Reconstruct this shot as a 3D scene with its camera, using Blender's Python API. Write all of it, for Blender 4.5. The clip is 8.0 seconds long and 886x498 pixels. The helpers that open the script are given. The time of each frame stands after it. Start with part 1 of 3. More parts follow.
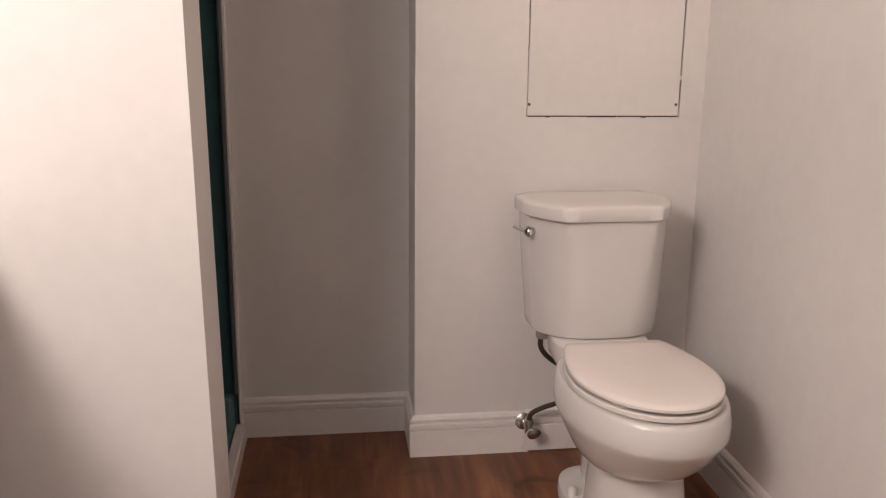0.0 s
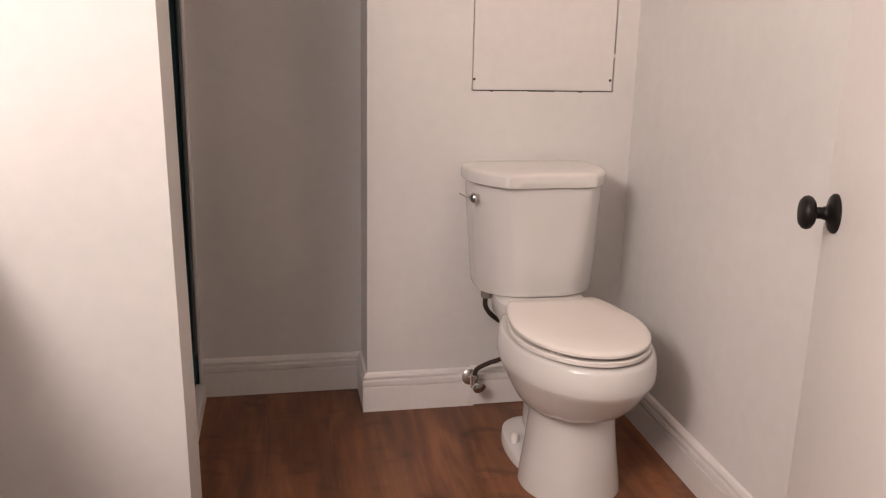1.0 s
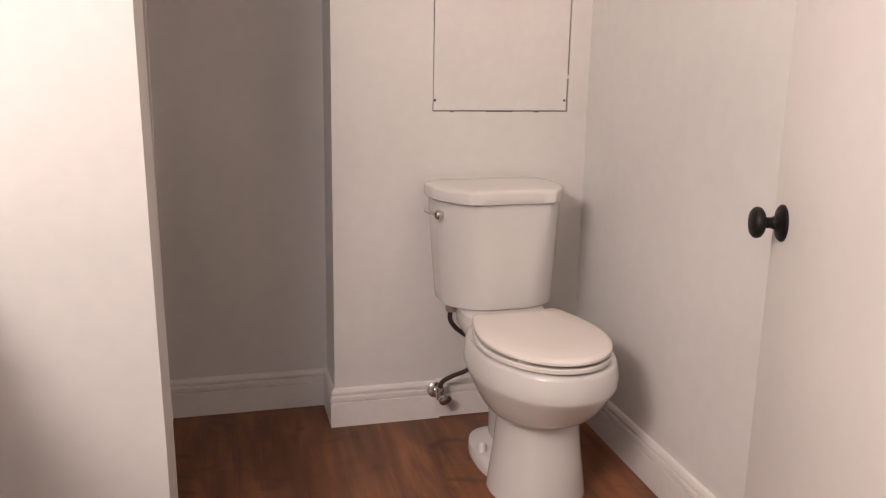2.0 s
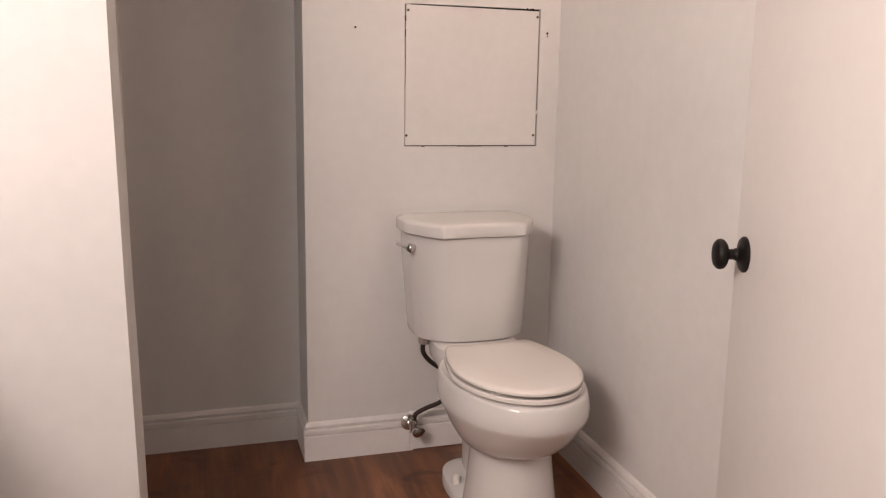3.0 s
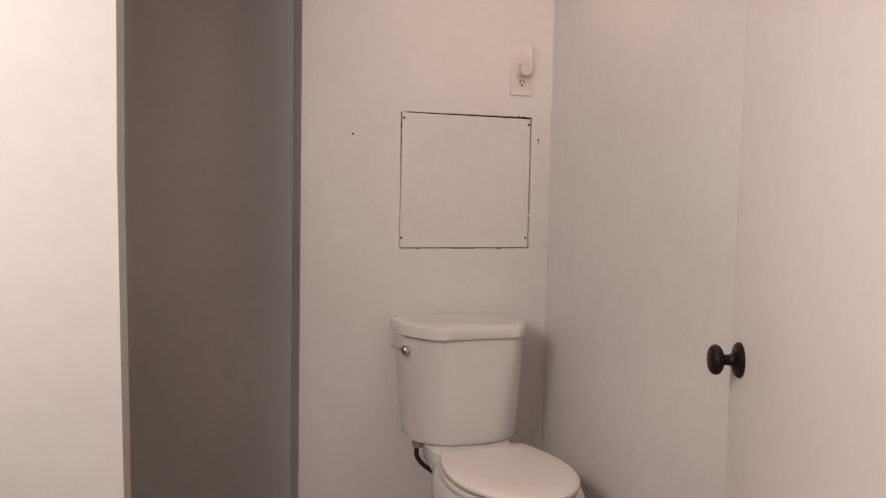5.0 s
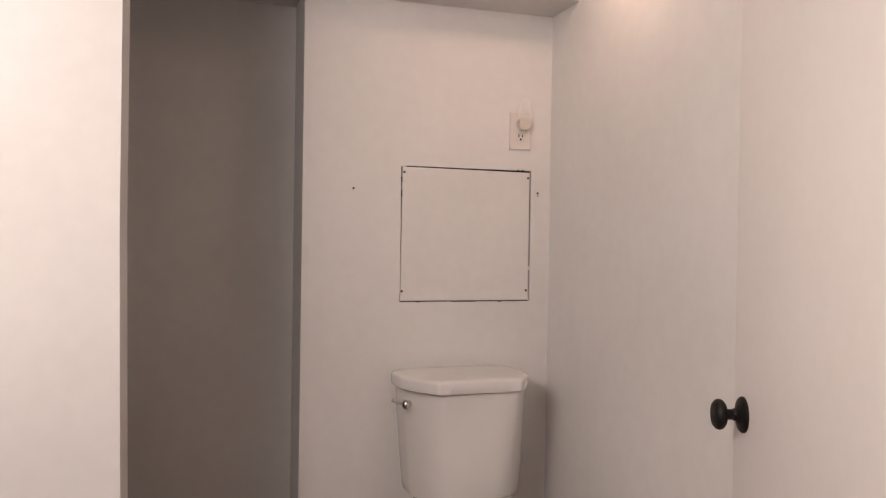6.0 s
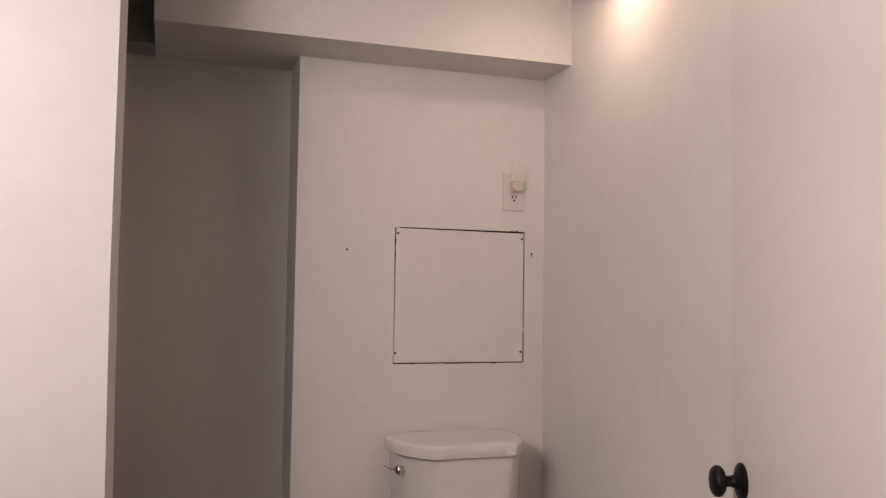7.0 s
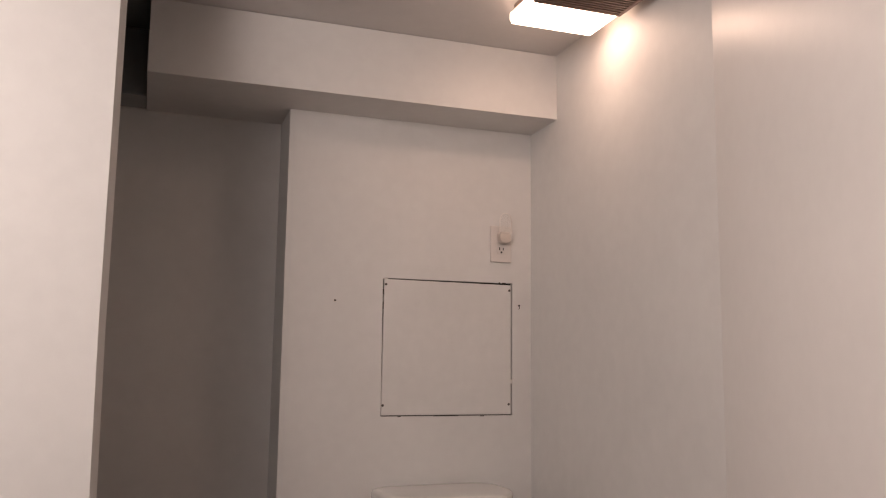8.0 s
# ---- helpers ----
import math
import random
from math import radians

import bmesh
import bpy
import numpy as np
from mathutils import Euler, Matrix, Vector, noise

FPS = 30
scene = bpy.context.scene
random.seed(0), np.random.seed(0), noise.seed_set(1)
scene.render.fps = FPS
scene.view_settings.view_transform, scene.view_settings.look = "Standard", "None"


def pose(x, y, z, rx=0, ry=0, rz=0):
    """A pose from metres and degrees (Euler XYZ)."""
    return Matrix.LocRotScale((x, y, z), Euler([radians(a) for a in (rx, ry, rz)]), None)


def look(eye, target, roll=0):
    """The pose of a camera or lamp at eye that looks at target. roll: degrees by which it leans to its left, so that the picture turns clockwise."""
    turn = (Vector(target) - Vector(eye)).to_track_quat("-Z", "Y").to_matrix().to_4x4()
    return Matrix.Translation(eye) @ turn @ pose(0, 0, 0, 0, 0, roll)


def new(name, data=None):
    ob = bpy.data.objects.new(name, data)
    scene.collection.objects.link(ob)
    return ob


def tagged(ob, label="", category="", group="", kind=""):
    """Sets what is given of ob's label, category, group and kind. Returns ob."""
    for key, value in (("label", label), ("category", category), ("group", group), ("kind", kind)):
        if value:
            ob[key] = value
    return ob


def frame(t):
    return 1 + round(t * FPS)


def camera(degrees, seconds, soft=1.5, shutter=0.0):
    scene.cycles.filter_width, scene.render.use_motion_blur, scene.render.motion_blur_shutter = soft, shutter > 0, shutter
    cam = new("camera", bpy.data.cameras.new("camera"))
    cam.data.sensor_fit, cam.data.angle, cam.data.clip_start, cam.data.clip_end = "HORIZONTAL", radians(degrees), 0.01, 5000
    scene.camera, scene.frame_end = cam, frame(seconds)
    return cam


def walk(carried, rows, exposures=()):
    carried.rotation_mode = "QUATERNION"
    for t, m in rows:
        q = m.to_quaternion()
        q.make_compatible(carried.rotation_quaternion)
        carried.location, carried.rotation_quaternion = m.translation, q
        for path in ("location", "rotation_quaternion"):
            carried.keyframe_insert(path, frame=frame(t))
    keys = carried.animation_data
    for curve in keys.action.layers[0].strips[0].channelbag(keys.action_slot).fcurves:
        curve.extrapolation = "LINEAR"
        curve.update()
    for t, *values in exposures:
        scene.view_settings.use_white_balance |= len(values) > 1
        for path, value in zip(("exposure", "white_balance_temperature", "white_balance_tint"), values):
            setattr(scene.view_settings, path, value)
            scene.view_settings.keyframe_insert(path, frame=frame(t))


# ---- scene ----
cam = camera(55.8, 8.0, soft=1.2)

PATH = [
    (0, (-0.218, -2.235, 1.125), (0.038, -0.301, 0.683), 0.6),
    (0.5, (-0.244, -2.299, 1.128), (0.096, -0.39, 0.639), 1.0),
    (1, (-0.254, -2.385, 1.12), (0.13, -0.483, 0.632), 1.3),
    (1.5, (-0.28, -2.413, 1.119), (0.129, -0.516, 0.634), 1.4),
    (2, (-0.323, -2.44, 1.129), (0.189, -0.558, 0.686), 1.0),
    (3.5, (-0.331, -2.468, 1.141), (0.254, -0.583, 0.821), 0.8),
    (4, (-0.332, -2.467, 1.146), (0.263, -0.573, 0.898), 0.9),
    (4.5, (-0.352, -2.472, 1.155), (0.259, -0.578, 0.961), 1.2),
    (6, (-0.364, -2.48, 1.174), (0.252, -0.577, 1.148), 0.9),
    (6.5, (-0.351, -2.472, 1.176), (0.271, -0.572, 1.223), 0.9),
    (7, (-0.356, -2.473, 1.186), (0.267, -0.576, 1.297), 0.8),
    (7.5, (-0.36, -2.475, 1.196), (0.266, -0.583, 1.367), 0.7),
    (8, (-0.376, -2.469, 1.148), (0.283, -0.599, 1.41), 0.7),
]
walk(cam, [(t, look(eye, target, roll)) for t, eye, target, roll in PATH],
     exposures=[(0, 0.60), (0.5, 0.68), (1.5, 0.74), (3.5, 0.63), (4, 0.55), (4.5, 0.24), (6, 0.31), (6.5, 0.25), (7, 0.05), (8, -0.12)])

# ---- light ----
world = bpy.data.worlds.new("world")
scene.world = world
world.use_nodes = True
world.node_tree.nodes["Background"].inputs[0].default_value = (0.85, 0.82, 0.78, 1)
world.node_tree.nodes["Background"].inputs[1].default_value = 0.02

WARM = (1.0, 0.848, 0.790)


def bulb(x, y, z, watts, radius):
    """A globe of the light bar over the wash basin, behind the camera."""
    data = bpy.data.lights.new("vanity_bulb", "POINT")
    data.energy, data.color, data.shadow_soft_size = watts, WARM, radius
    ob = new("vanity_bulb", data)
    ob.location = (x, y, z)
    return ob


BAR = (-1.25, -2.31, 1.85)
for k in (-1, 0, 1):
    bulb(BAR[0], BAR[1] + 0.28 * k, BAR[2], 20.5, 0.19)

# ---- materials ----


def material(name, colour, rough, metal=0.0, grain=0.0, grain_scale=40.0, stain=0.0, stain_scale=3.0,
             bump=0.0, bump_scale=200.0, coat=0.0, each=0.0):
    """Principled surface with variation at two scales and a fine relief."""
    m = bpy.data.materials.new(name)
    m.use_nodes = True
    n, l = m.node_tree.nodes, m.node_tree.links
    p = n["Principled BSDF"]
    p.inputs["Roughness"].default_value, p.inputs["Metallic"].default_value = rough, metal
    p.inputs["Coat Weight"].default_value = coat
    p.inputs["Coat Roughness"].default_value = 0.08
    where = n.new("ShaderNodeTexCoord").outputs["Object"]
    last = n.new("ShaderNodeRGB").outputs[0]
    last.default_value = (*colour, 1)
    for amount, scale, detail in ((grain, grain_scale, 4), (stain, stain_scale, 3)):
        if amount:
            tex = n.new("ShaderNodeTexNoise")
            tex.inputs["Scale"].default_value, tex.inputs["Detail"].default_value = scale, detail
            l.new(where, tex.inputs["Vector"])
            span = n.new("ShaderNodeMapRange")
            span.inputs[1].default_value, span.inputs[2].default_value = 0.3, 0.7
            span.inputs[3].default_value, span.inputs[4].default_value = 1 - amount, 1 + amount * 0.4
            l.new(tex.outputs[0], span.inputs[0])
            mix = n.new("ShaderNodeVectorMath")
            mix.operation = "SCALE"
            l.new(last, mix.inputs[0])
            l.new(span.outputs[0], mix.inputs["Scale"])
            last = mix.outputs[0]
    if each:
        info = n.new("ShaderNodeObjectInfo")
        span = n.new("ShaderNodeMapRange")
        span.inputs[3].default_value, span.inputs[4].default_value = 1 - each, 1 + each
        l.new(info.outputs["Random"], span.inputs[0])
        mix = n.new("ShaderNodeVectorMath")
        mix.operation = "SCALE"
        l.new(last, mix.inputs[0])
        l.new(span.outputs[0], mix.inputs["Scale"])
        last = mix.outputs[0]
    l.new(last, p.inputs["Base Color"])
    if bump:
        tex = n.new("ShaderNodeTexNoise")
        tex.inputs["Scale"].default_value, tex.inputs["Detail"].default_value = bump_scale, 3
        l.new(where, tex.inputs["Vector"])
        b = n.new("ShaderNodeBump")
        b.inputs["Strength"].default_value, b.inputs["Distance"].default_value = bump, 0.002
        l.new(tex.outputs[0], b.inputs["Height"])
        l.new(b.outputs[0], p.inputs["Normal"])
    return m


def wood_floor():
    """Reddish brown laminate with long grain along y, darker clouds and small knots; each board differs."""
    m = bpy.data.materials.new("laminate_wood")
    m.use_nodes = True
    n, l = m.node_tree.nodes, m.node_tree.links
    p = n["Principled BSDF"]
    info = n.new("ShaderNodeObjectInfo")
    shift = n.new("ShaderNodeVectorMath")
    shift.operation = "MULTIPLY_ADD"
    l.new(info.outputs["Random"], shift.inputs[0])
    shift.inputs[1].default_value = (0.0, 0.35, 0.0)
    l.new(n.new("ShaderNodeNewGeometry").outputs["Position"], shift.inputs[2])

    def noise_of(stretch, scale, detail, distort):
        s = n.new("ShaderNodeVectorMath")
        s.operation = "MULTIPLY"
        s.inputs[1].default_value = stretch
        l.new(shift.outputs[0], s.inputs[0])
        t = n.new("ShaderNodeTexNoise")
        t.inputs["Scale"].default_value, t.inputs["Detail"].default_value = scale, detail
        t.inputs["Distortion"].default_value = distort
        l.new(s.outputs[0], t.inputs["Vector"])
        return t.outputs[0]

    grain = noise_of((1, 0.06, 1), 95, 6, 0.6)
    cloud = noise_of((1, 0.20, 1), 9, 5, 0.9)
    knots = noise_of((0.6, 1.15, 1), 9, 2, 1.0)
    squeeze = n.new("ShaderNodeVectorMath")
    squeeze.operation = "MULTIPLY"
    squeeze.inputs[1].default_value = (1.0, 0.16, 1.0)
    l.new(shift.outputs[0], squeeze.inputs[0])
    wave = n.new("ShaderNodeTexWave")
    wave.bands_direction = "X"
    wave.inputs["Scale"].default_value, wave.inputs["Distortion"].default_value = 5.0, 14.0
    wave.inputs["Detail"].default_value, wave.inputs["Detail Scale"].default_value = 3.0, 0.9
    l.new(squeeze.outputs[0], wave.inputs["Vector"])
    ramp = n.new("ShaderNodeValToRGB")
    e = ramp.color_ramp.elements
    e[0].position, e[0].color = 0.30, (0.066, 0.0255, 0.0115, 1)
    e[1].position, e[1].color = 0.72, (0.272, 0.110, 0.049, 1)
    mid = ramp.color_ramp.elements.new(0.5)
    mid.color = (0.142, 0.053, 0.0235, 1)
    add = n.new("ShaderNodeMath")
    add.operation = "MULTIPLY_ADD"
    l.new(grain, add.inputs[0])
    add.inputs[1].default_value = 0.23
    half = n.new("ShaderNodeMath")
    half.operation = "MULTIPLY"
    half.inputs[1].default_value = 0.74
    l.new(cloud, half.inputs[0])
    rings = n.new("ShaderNodeMath")
    rings.operation = "MULTIPLY_ADD"
    rings.inputs[1].default_value = 0.05
    l.new(wave.outputs["Fac"], rings.inputs[0])
    l.new(half.outputs[0], rings.inputs[2])
    l.new(rings.outputs[0], add.inputs[2])
    l.new(add.outputs[0], ramp.inputs[0])
    dark = n.new("ShaderNodeMapRange")
    dark.inputs[1].default_value, dark.inputs[2].default_value = 0.56, 0.76
    dark.inputs[3].default_value, dark.inputs[4].default_value = 1.0, 0.50
    l.new(knots, dark.inputs[0])
    tone = n.new("ShaderNodeMapRange")
    tone.inputs[3].default_value, tone.inputs[4].default_value = 0.88, 1.12
    l.new(info.outputs["Random"], tone.inputs[0])
    both = n.new("ShaderNodeMath")
    both.operation = "MULTIPLY"
    l.new(dark.outputs[0], both.inputs[0])
    l.new(tone.outputs[0], both.inputs[1])
    mix = n.new("ShaderNodeVectorMath")
    mix.operation = "SCALE"
    l.new(ramp.outputs[0], mix.inputs[0])
    l.new(both.outputs[0], mix.inputs["Scale"])
    l.new(mix.outputs[0], p.inputs["Base Color"])
    p.inputs["Roughness"].default_value = 0.42
    b = n.new("ShaderNodeBump")
    b.inputs["Strength"].default_value, b.inputs["Distance"].default_value = 0.12, 0.001
    l.new(grain, b.inputs["Height"])
    l.new(b.outputs[0], p.inputs["Normal"])
    return m


WALL = material("wall_paint", (0.69, 0.677, 0.660), 0.50, grain=0.03, grain_scale=25, stain=0.07, stain_scale=1.7, bump=0.10, bump_scale=320)
# grey that darkens the shower head and cuts bounce off the unseen walls
DIM_GREY = material("dimming_grey", (0.315, 0.335, 0.335), 0.55, grain=0.04, grain_scale=25, stain=0.08, stain_scale=1.7, bump=0.10, bump_scale=320)
CEILING = material("ceiling_paint", (0.68, 0.66, 0.645), 0.65, grain=0.03, grain_scale=25, stain=0.04, stain_scale=2, bump=0.12, bump_scale=260)
TRIM = material("trim_paint", (0.74, 0.715, 0.695), 0.30, grain=0.03, grain_scale=60, stain=0.06, stain_scale=5, bump=0.05, bump_scale=120)
DOOR = material("door_paint", (0.725, 0.698, 0.676), 0.34, grain=0.02, grain_scale=30, stain=0.04, stain_scale=2, bump=0.05, bump_scale=150)
PANEL = material("panel_paint", (0.695, 0.679, 0.660), 0.45, grain=0.03, grain_scale=30, stain=0.05, stain_scale=4, bump=0.10, bump_scale=260)
CERAMIC = material("vitreous_china", (0.66, 0.645, 0.625), 0.12, grain=0.01, grain_scale=20, stain=0.02, stain_scale=4, coat=0.25)
SEAT = material("seat_plastic", (0.76, 0.725, 0.685), 0.22, grain=0.01, grain_scale=50, stain=0.02, stain_scale=6)
PLASTIC = material("outlet_plastic", (0.68, 0.635, 0.60), 0.32, grain=0.02, grain_scale=90)
CHROME = material("chrome", (0.66, 0.64, 0.62), 0.24, metal=1.0, grain=0.06, grain_scale=120)
SATIN = material("satin_chrome", (0.30, 0.29, 0.275), 0.42, metal=0.85, grain=0.06, grain_scale=120)
BRONZE = material("dark_bronze", (0.0060, 0.0048, 0.0045), 0.46, grain=0.25, grain_scale=80, bump=0.05, bump_scale=200)
BRONZE.node_tree.nodes["Principled BSDF"].inputs["Specular IOR Level"].default_value = 0.28
HOSE = material("braided_hose", (0.060, 0.040, 0.035), 0.50, metal=0.6, grain=0.4, grain_scale=500, bump=0.6, bump_scale=900)
DARK = material("dark_gap", (0.02, 0.016, 0.014), 0.8, grain=0.3, grain_scale=60)
SCREW = material("dull_steel_screw", (0.10, 0.085, 0.075), 0.45, metal=0.8, grain=0.2, grain_scale=300)
TEAL = material("teal_shower_wall", (0.065, 0.150, 0.170), 0.26, grain=0.08, grain_scale=30, stain=0.15, stain_scale=3)
PAN = material("teal_shower_pan", (0.095, 0.19, 0.205), 0.25, grain=0.05, grain_scale=40, stain=0.12, stain_scale=5)
ALU = material("dull_aluminium", (0.12, 0.14, 0.145), 0.40, metal=0.3, grain=0.1, grain_scale=150)
GRILLE = material("bronze_grille", (0.20, 0.125, 0.095), 0.45, metal=0.2, grain=0.15, grain_scale=60)
CAULK = material("caulk", (0.74, 0.70, 0.66), 0.5, grain=0.05, grain_scale=90)
GROUND = material("subfloor", (0.05, 0.03, 0.02), 0.8, grain=0.2, grain_scale=20)
WOOD = wood_floor()


def lit(name, strength):
    """Milky plastic lit from behind by warm bulbs."""
    m = bpy.data.materials.new(name)
    m.use_nodes = True
    p = m.node_tree.nodes["Principled BSDF"]
    p.inputs["Base Color"].default_value = (0.85, 0.82, 0.78, 1)
    p.inputs["Emission Color"].default_value = (1.0, 0.665, 0.50, 1)
    p.inputs["Emission Strength"].default_value = strength
    return m


LENS, LENS_RIM = lit("lit_lens", 13.5), lit("lit_lens_rim", 4.0)

CLEAR = bpy.data.materials.new("clear_plastic")
CLEAR.use_nodes = True
pane = CLEAR.node_tree.nodes["Principled BSDF"].inputs
pane["Base Color"].default_value = (0.95, 0.93, 0.90, 1)
pane["Roughness"].default_value = 0.12
pane["Alpha"].default_value = 0.11

# ---- building helpers ----


def part(name, bm, mat, parent=None, label="", smooth=False):
    """Links a bmesh as one mesh object, under parent if given."""
    bmesh.ops.recalc_face_normals(bm, faces=bm.faces)
    me = bpy.data.meshes.new(name)
    bm.to_mesh(me)
    bm.free()
    me.materials.append(mat)
    for f in me.polygons:
        f.use_smooth = smooth
    ob = new(name, me)
    ob.parent = parent
    if smooth:
        keep_edges(me)
    return tagged(ob, label)


def keep_edges(me, degrees=40):
    """Marks edges sharper than the angle as sharp."""
    bm = bmesh.new()
    bm.from_mesh(me)
    for e in bm.edges:
        if len(e.link_faces) == 2 and e.calc_face_angle(0) > radians(degrees):
            e.smooth = False
    bm.to_mesh(me)
    bm.free()


def add_box(bm, x0, x1, y0, y1, z0, z1, bevel=0.0, segments=2):
    made = bmesh.ops.create_cube(bm, size=1.0)["verts"]
    for v in made:
        v.co = Vector(((x0 + x1) / 2 + v.co.x * (x1 - x0), (y0 + y1) / 2 + v.co.y * (y1 - y0), (z0 + z1) / 2 + v.co.z * (z1 - z0)))
    if bevel:
        edges = {e for v in made for e in v.link_edges}
        bmesh.ops.bevel(bm, geom=list(edges), offset=bevel, segments=segments, profile=0.5, affect="EDGES")
    return bm


def box(*sizes, bevel=0.0, segments=2):
    return add_box(bmesh.new(), *sizes, bevel=bevel, segments=segments)


def add_prism(bm, outline, z0, z1):
    """An upright prism over a plan outline."""
    low = [bm.verts.new((x, y, z0)) for x, y in outline]
    top = [bm.verts.new((x, y, z1)) for x, y in outline]
    k = len(outline)
    for i in range(k):
        bm.faces.new((low[i], low[(i + 1) % k], top[(i + 1) % k], top[i]))
    bm.faces.new(low[::-1])
    bm.faces.new(top)
    return bm


def prism(outline, z0, z1):
    return add_prism(bmesh.new(), outline, z0, z1)


def loft(rings, caps=True, bm=None):
    """A skin over rings of equally many points."""
    bm = bm or bmesh.new()
    made = [[bm.verts.new(p) for p in ring] for ring in rings]
    k = len(made[0])
    for a, b in zip(made, made[1:]):
        for i in range(k):
            bm.faces.new((a[i], a[(i + 1) % k], b[(i + 1) % k], b[i]))
    if caps:
        bm.faces.new(made[0][::-1])
        bm.faces.new(made[-1])
    return bm


def lathe(profile, m=None, steps=32, bm=None):
    """Profile of (radius, height) turned about z, then moved by m."""
    m = m or Matrix()
    rings = []
    for r, h in profile:
        rings.append([m @ Vector((r * math.cos(2 * math.pi * i / steps), r * math.sin(2 * math.pi * i / steps), h)) for i in range(steps)])
    return loft(rings, bm=bm)


def smooth_path(points, steps=8):
    """Catmull-Rom through the points."""
    p = [Vector(q) for q in points]
    p = [2 * p[0] - p[1], *p, 2 * p[-1] - p[-2]]
    out = []
    for i in range(1, len(p) - 2):
        for s in range(steps):
            t = s / steps
            a, b, c, d = p[i - 1:i + 3]
            out.append(0.5 * (2 * b + (c - a) * t + (2 * a - 5 * b + 4 * c - d) * t * t + (3 * b - a - 3 * c + d) * t ** 3))
    out.append(p[-2])
    return out


def tube(points, radius, sides=12, bm=None):
    """A round bar along points; radius may be a number or a list."""
    rings, up = [], Vector((0.3, 0.2, 1)).normalized()
    for i, q in enumerate(points):
        d = (points[min(i + 1, len(points) - 1)] - points[max(i - 1, 0)]).normalized()
        s = d.cross(up)
        s = s.normalized() if s.length > 1e-4 else Vector((1, 0, 0))
        u = s.cross(d)
        up = u
        r = radius[i] if isinstance(radius, list) else radius
        rings.append([q + r * (math.cos(2 * math.pi * j / sides) * s + math.sin(2 * math.pi * j / sides) * u) for j in range(sides)])
    return loft(rings, bm=bm)


def rounded(outline, radii, steps=6):
    """A plan outline with its corners rounded off."""
    out, k = [], len(outline)
    for i in range(k):
        p, a, b = Vector(outline[i]), Vector(outline[i - 1]), Vector(outline[(i + 1) % k])
        r = radii[i] if isinstance(radii, (list, tuple)) else radii
        da, db = (a - p).normalized(), (b - p).normalized()
        p0, p1 = p + da * r, p + db * r
        for s in range(steps + 1):
            t = s / steps
            out.append((1 - t) ** 2 * p0 + 2 * t * (1 - t) * p + t * t * p1)
    return [(v.x, v.y) for v in out]


def axis_pose(place, way):
    """A pose whose z axis points along way."""
    return Matrix.Translation(place) @ Vector(way).to_track_quat("Z", "Y").to_matrix().to_4x4()


# ---- plan (metres) ----
CEIL = 2.101        # ceiling
SOFFIT = 1.894      # underside of the soffit
SOFFIT_Y = -0.197   # its front
RECESS = 0.182      # back of the recess beside the toilet wall
SHOWER_X = -0.505   # threshold of the shower
SOFFIT_L = -0.410   # open end of the soffit at the shower


def right_x(y):
    """The right wall runs a little out of square."""
    return 0.800 + 0.020 * y


# ---- structure ----
floor = tagged(part("floor", box(-2.2, 1.1, -4.4, 0.45, -0.12, -0.0105), GROUND), "reddish brown wood laminate floor boards", "floor", kind="structure")

# toilet wall with the hatch opening cut through it
HX0, HX1, HZ0, HZ1 = 0.3008, 0.7332, 0.9766, 1.3944
bm = bmesh.new()
WX1 = right_x(0) + 0.004
add_box(bm, 0, HX0, 0, 0.30, 0, CEIL)
add_box(bm, HX1, WX1, 0, 0.30, 0, CEIL)
add_box(bm, HX0, HX1, 0, 0.30, 0, HZ0)
add_box(bm, HX0, HX1, 0, 0.30, HZ1, CEIL)
tagged(part("wall_north", bm, WALL), "white painted wall behind the toilet", "wall", kind="structure")
tagged(part("wall_north_hollow", box(HX0 - 0.02, HX1 + 0.02, 0.302, 0.33, HZ0 - 0.02, HZ1 + 0.02), DARK), "dark hollow behind the hatch", "wall", kind="structure")
tagged(part("wall_recess", box(SHOWER_X, 0, RECESS, 0.30, 0, CEIL), WALL), "white painted back wall of the recess", "wall", kind="structure")
bm = prism([(right_x(0.30), 0.30), (right_x(0), 0.0), (right_x(-1.95), -1.95), (right_x(-1.95) + 0.12, -1.95), (1.0, 0.30)], 0, CEIL)
tagged(part("wall_east", bm, WALL), "white painted side wall", "wall", kind="structure")
PY0, PY1 = -0.750, -0.615
bm = loft([[Vector((x, y, z)) for x, y in ((-1.45, PY0), (edge, PY0), (edge + 0.007, PY1), (-1.45, PY1))]
           for z, edge in ((0, -0.446), (0.35, -0.450), (0.75, -0.456), (1.2, -0.461), (CEIL, -0.459))])
bmesh.ops.bevel(bm, geom=[e for e in bm.edges if e.calc_face_angle(0) > 1], offset=0.003, segments=2, affect="EDGES")
tagged(part("wall_partition", bm, WALL), "white painted partition in front of the shower", "wall", kind="structure")
tagged(part("wall_west", box(-1.57, -1.45, -4.3, PY0 - 0.002, 0, CEIL), WALL), "plain white wall", "wall", kind="structure")
# stand-in for the vanity, out of view; its edge casts the partition's lower-left shadow
tagged(part("vanity_block", box(-1.448, -0.835, -2.75, PY0 - 0.003, 0, 0.85, bevel=0.004), WALL), "plain unseen vanity block that shades the partition foot", "wall", kind="structure")
# closing walls out of view, coloured dark so that less light bounces back
tagged(part("wall_south", box(-1.45, 1.0, -4.3, -4.2, 0, CEIL), DIM_GREY), "unseen closing wall, greyed to cut bounced light", "wall", kind="structure")
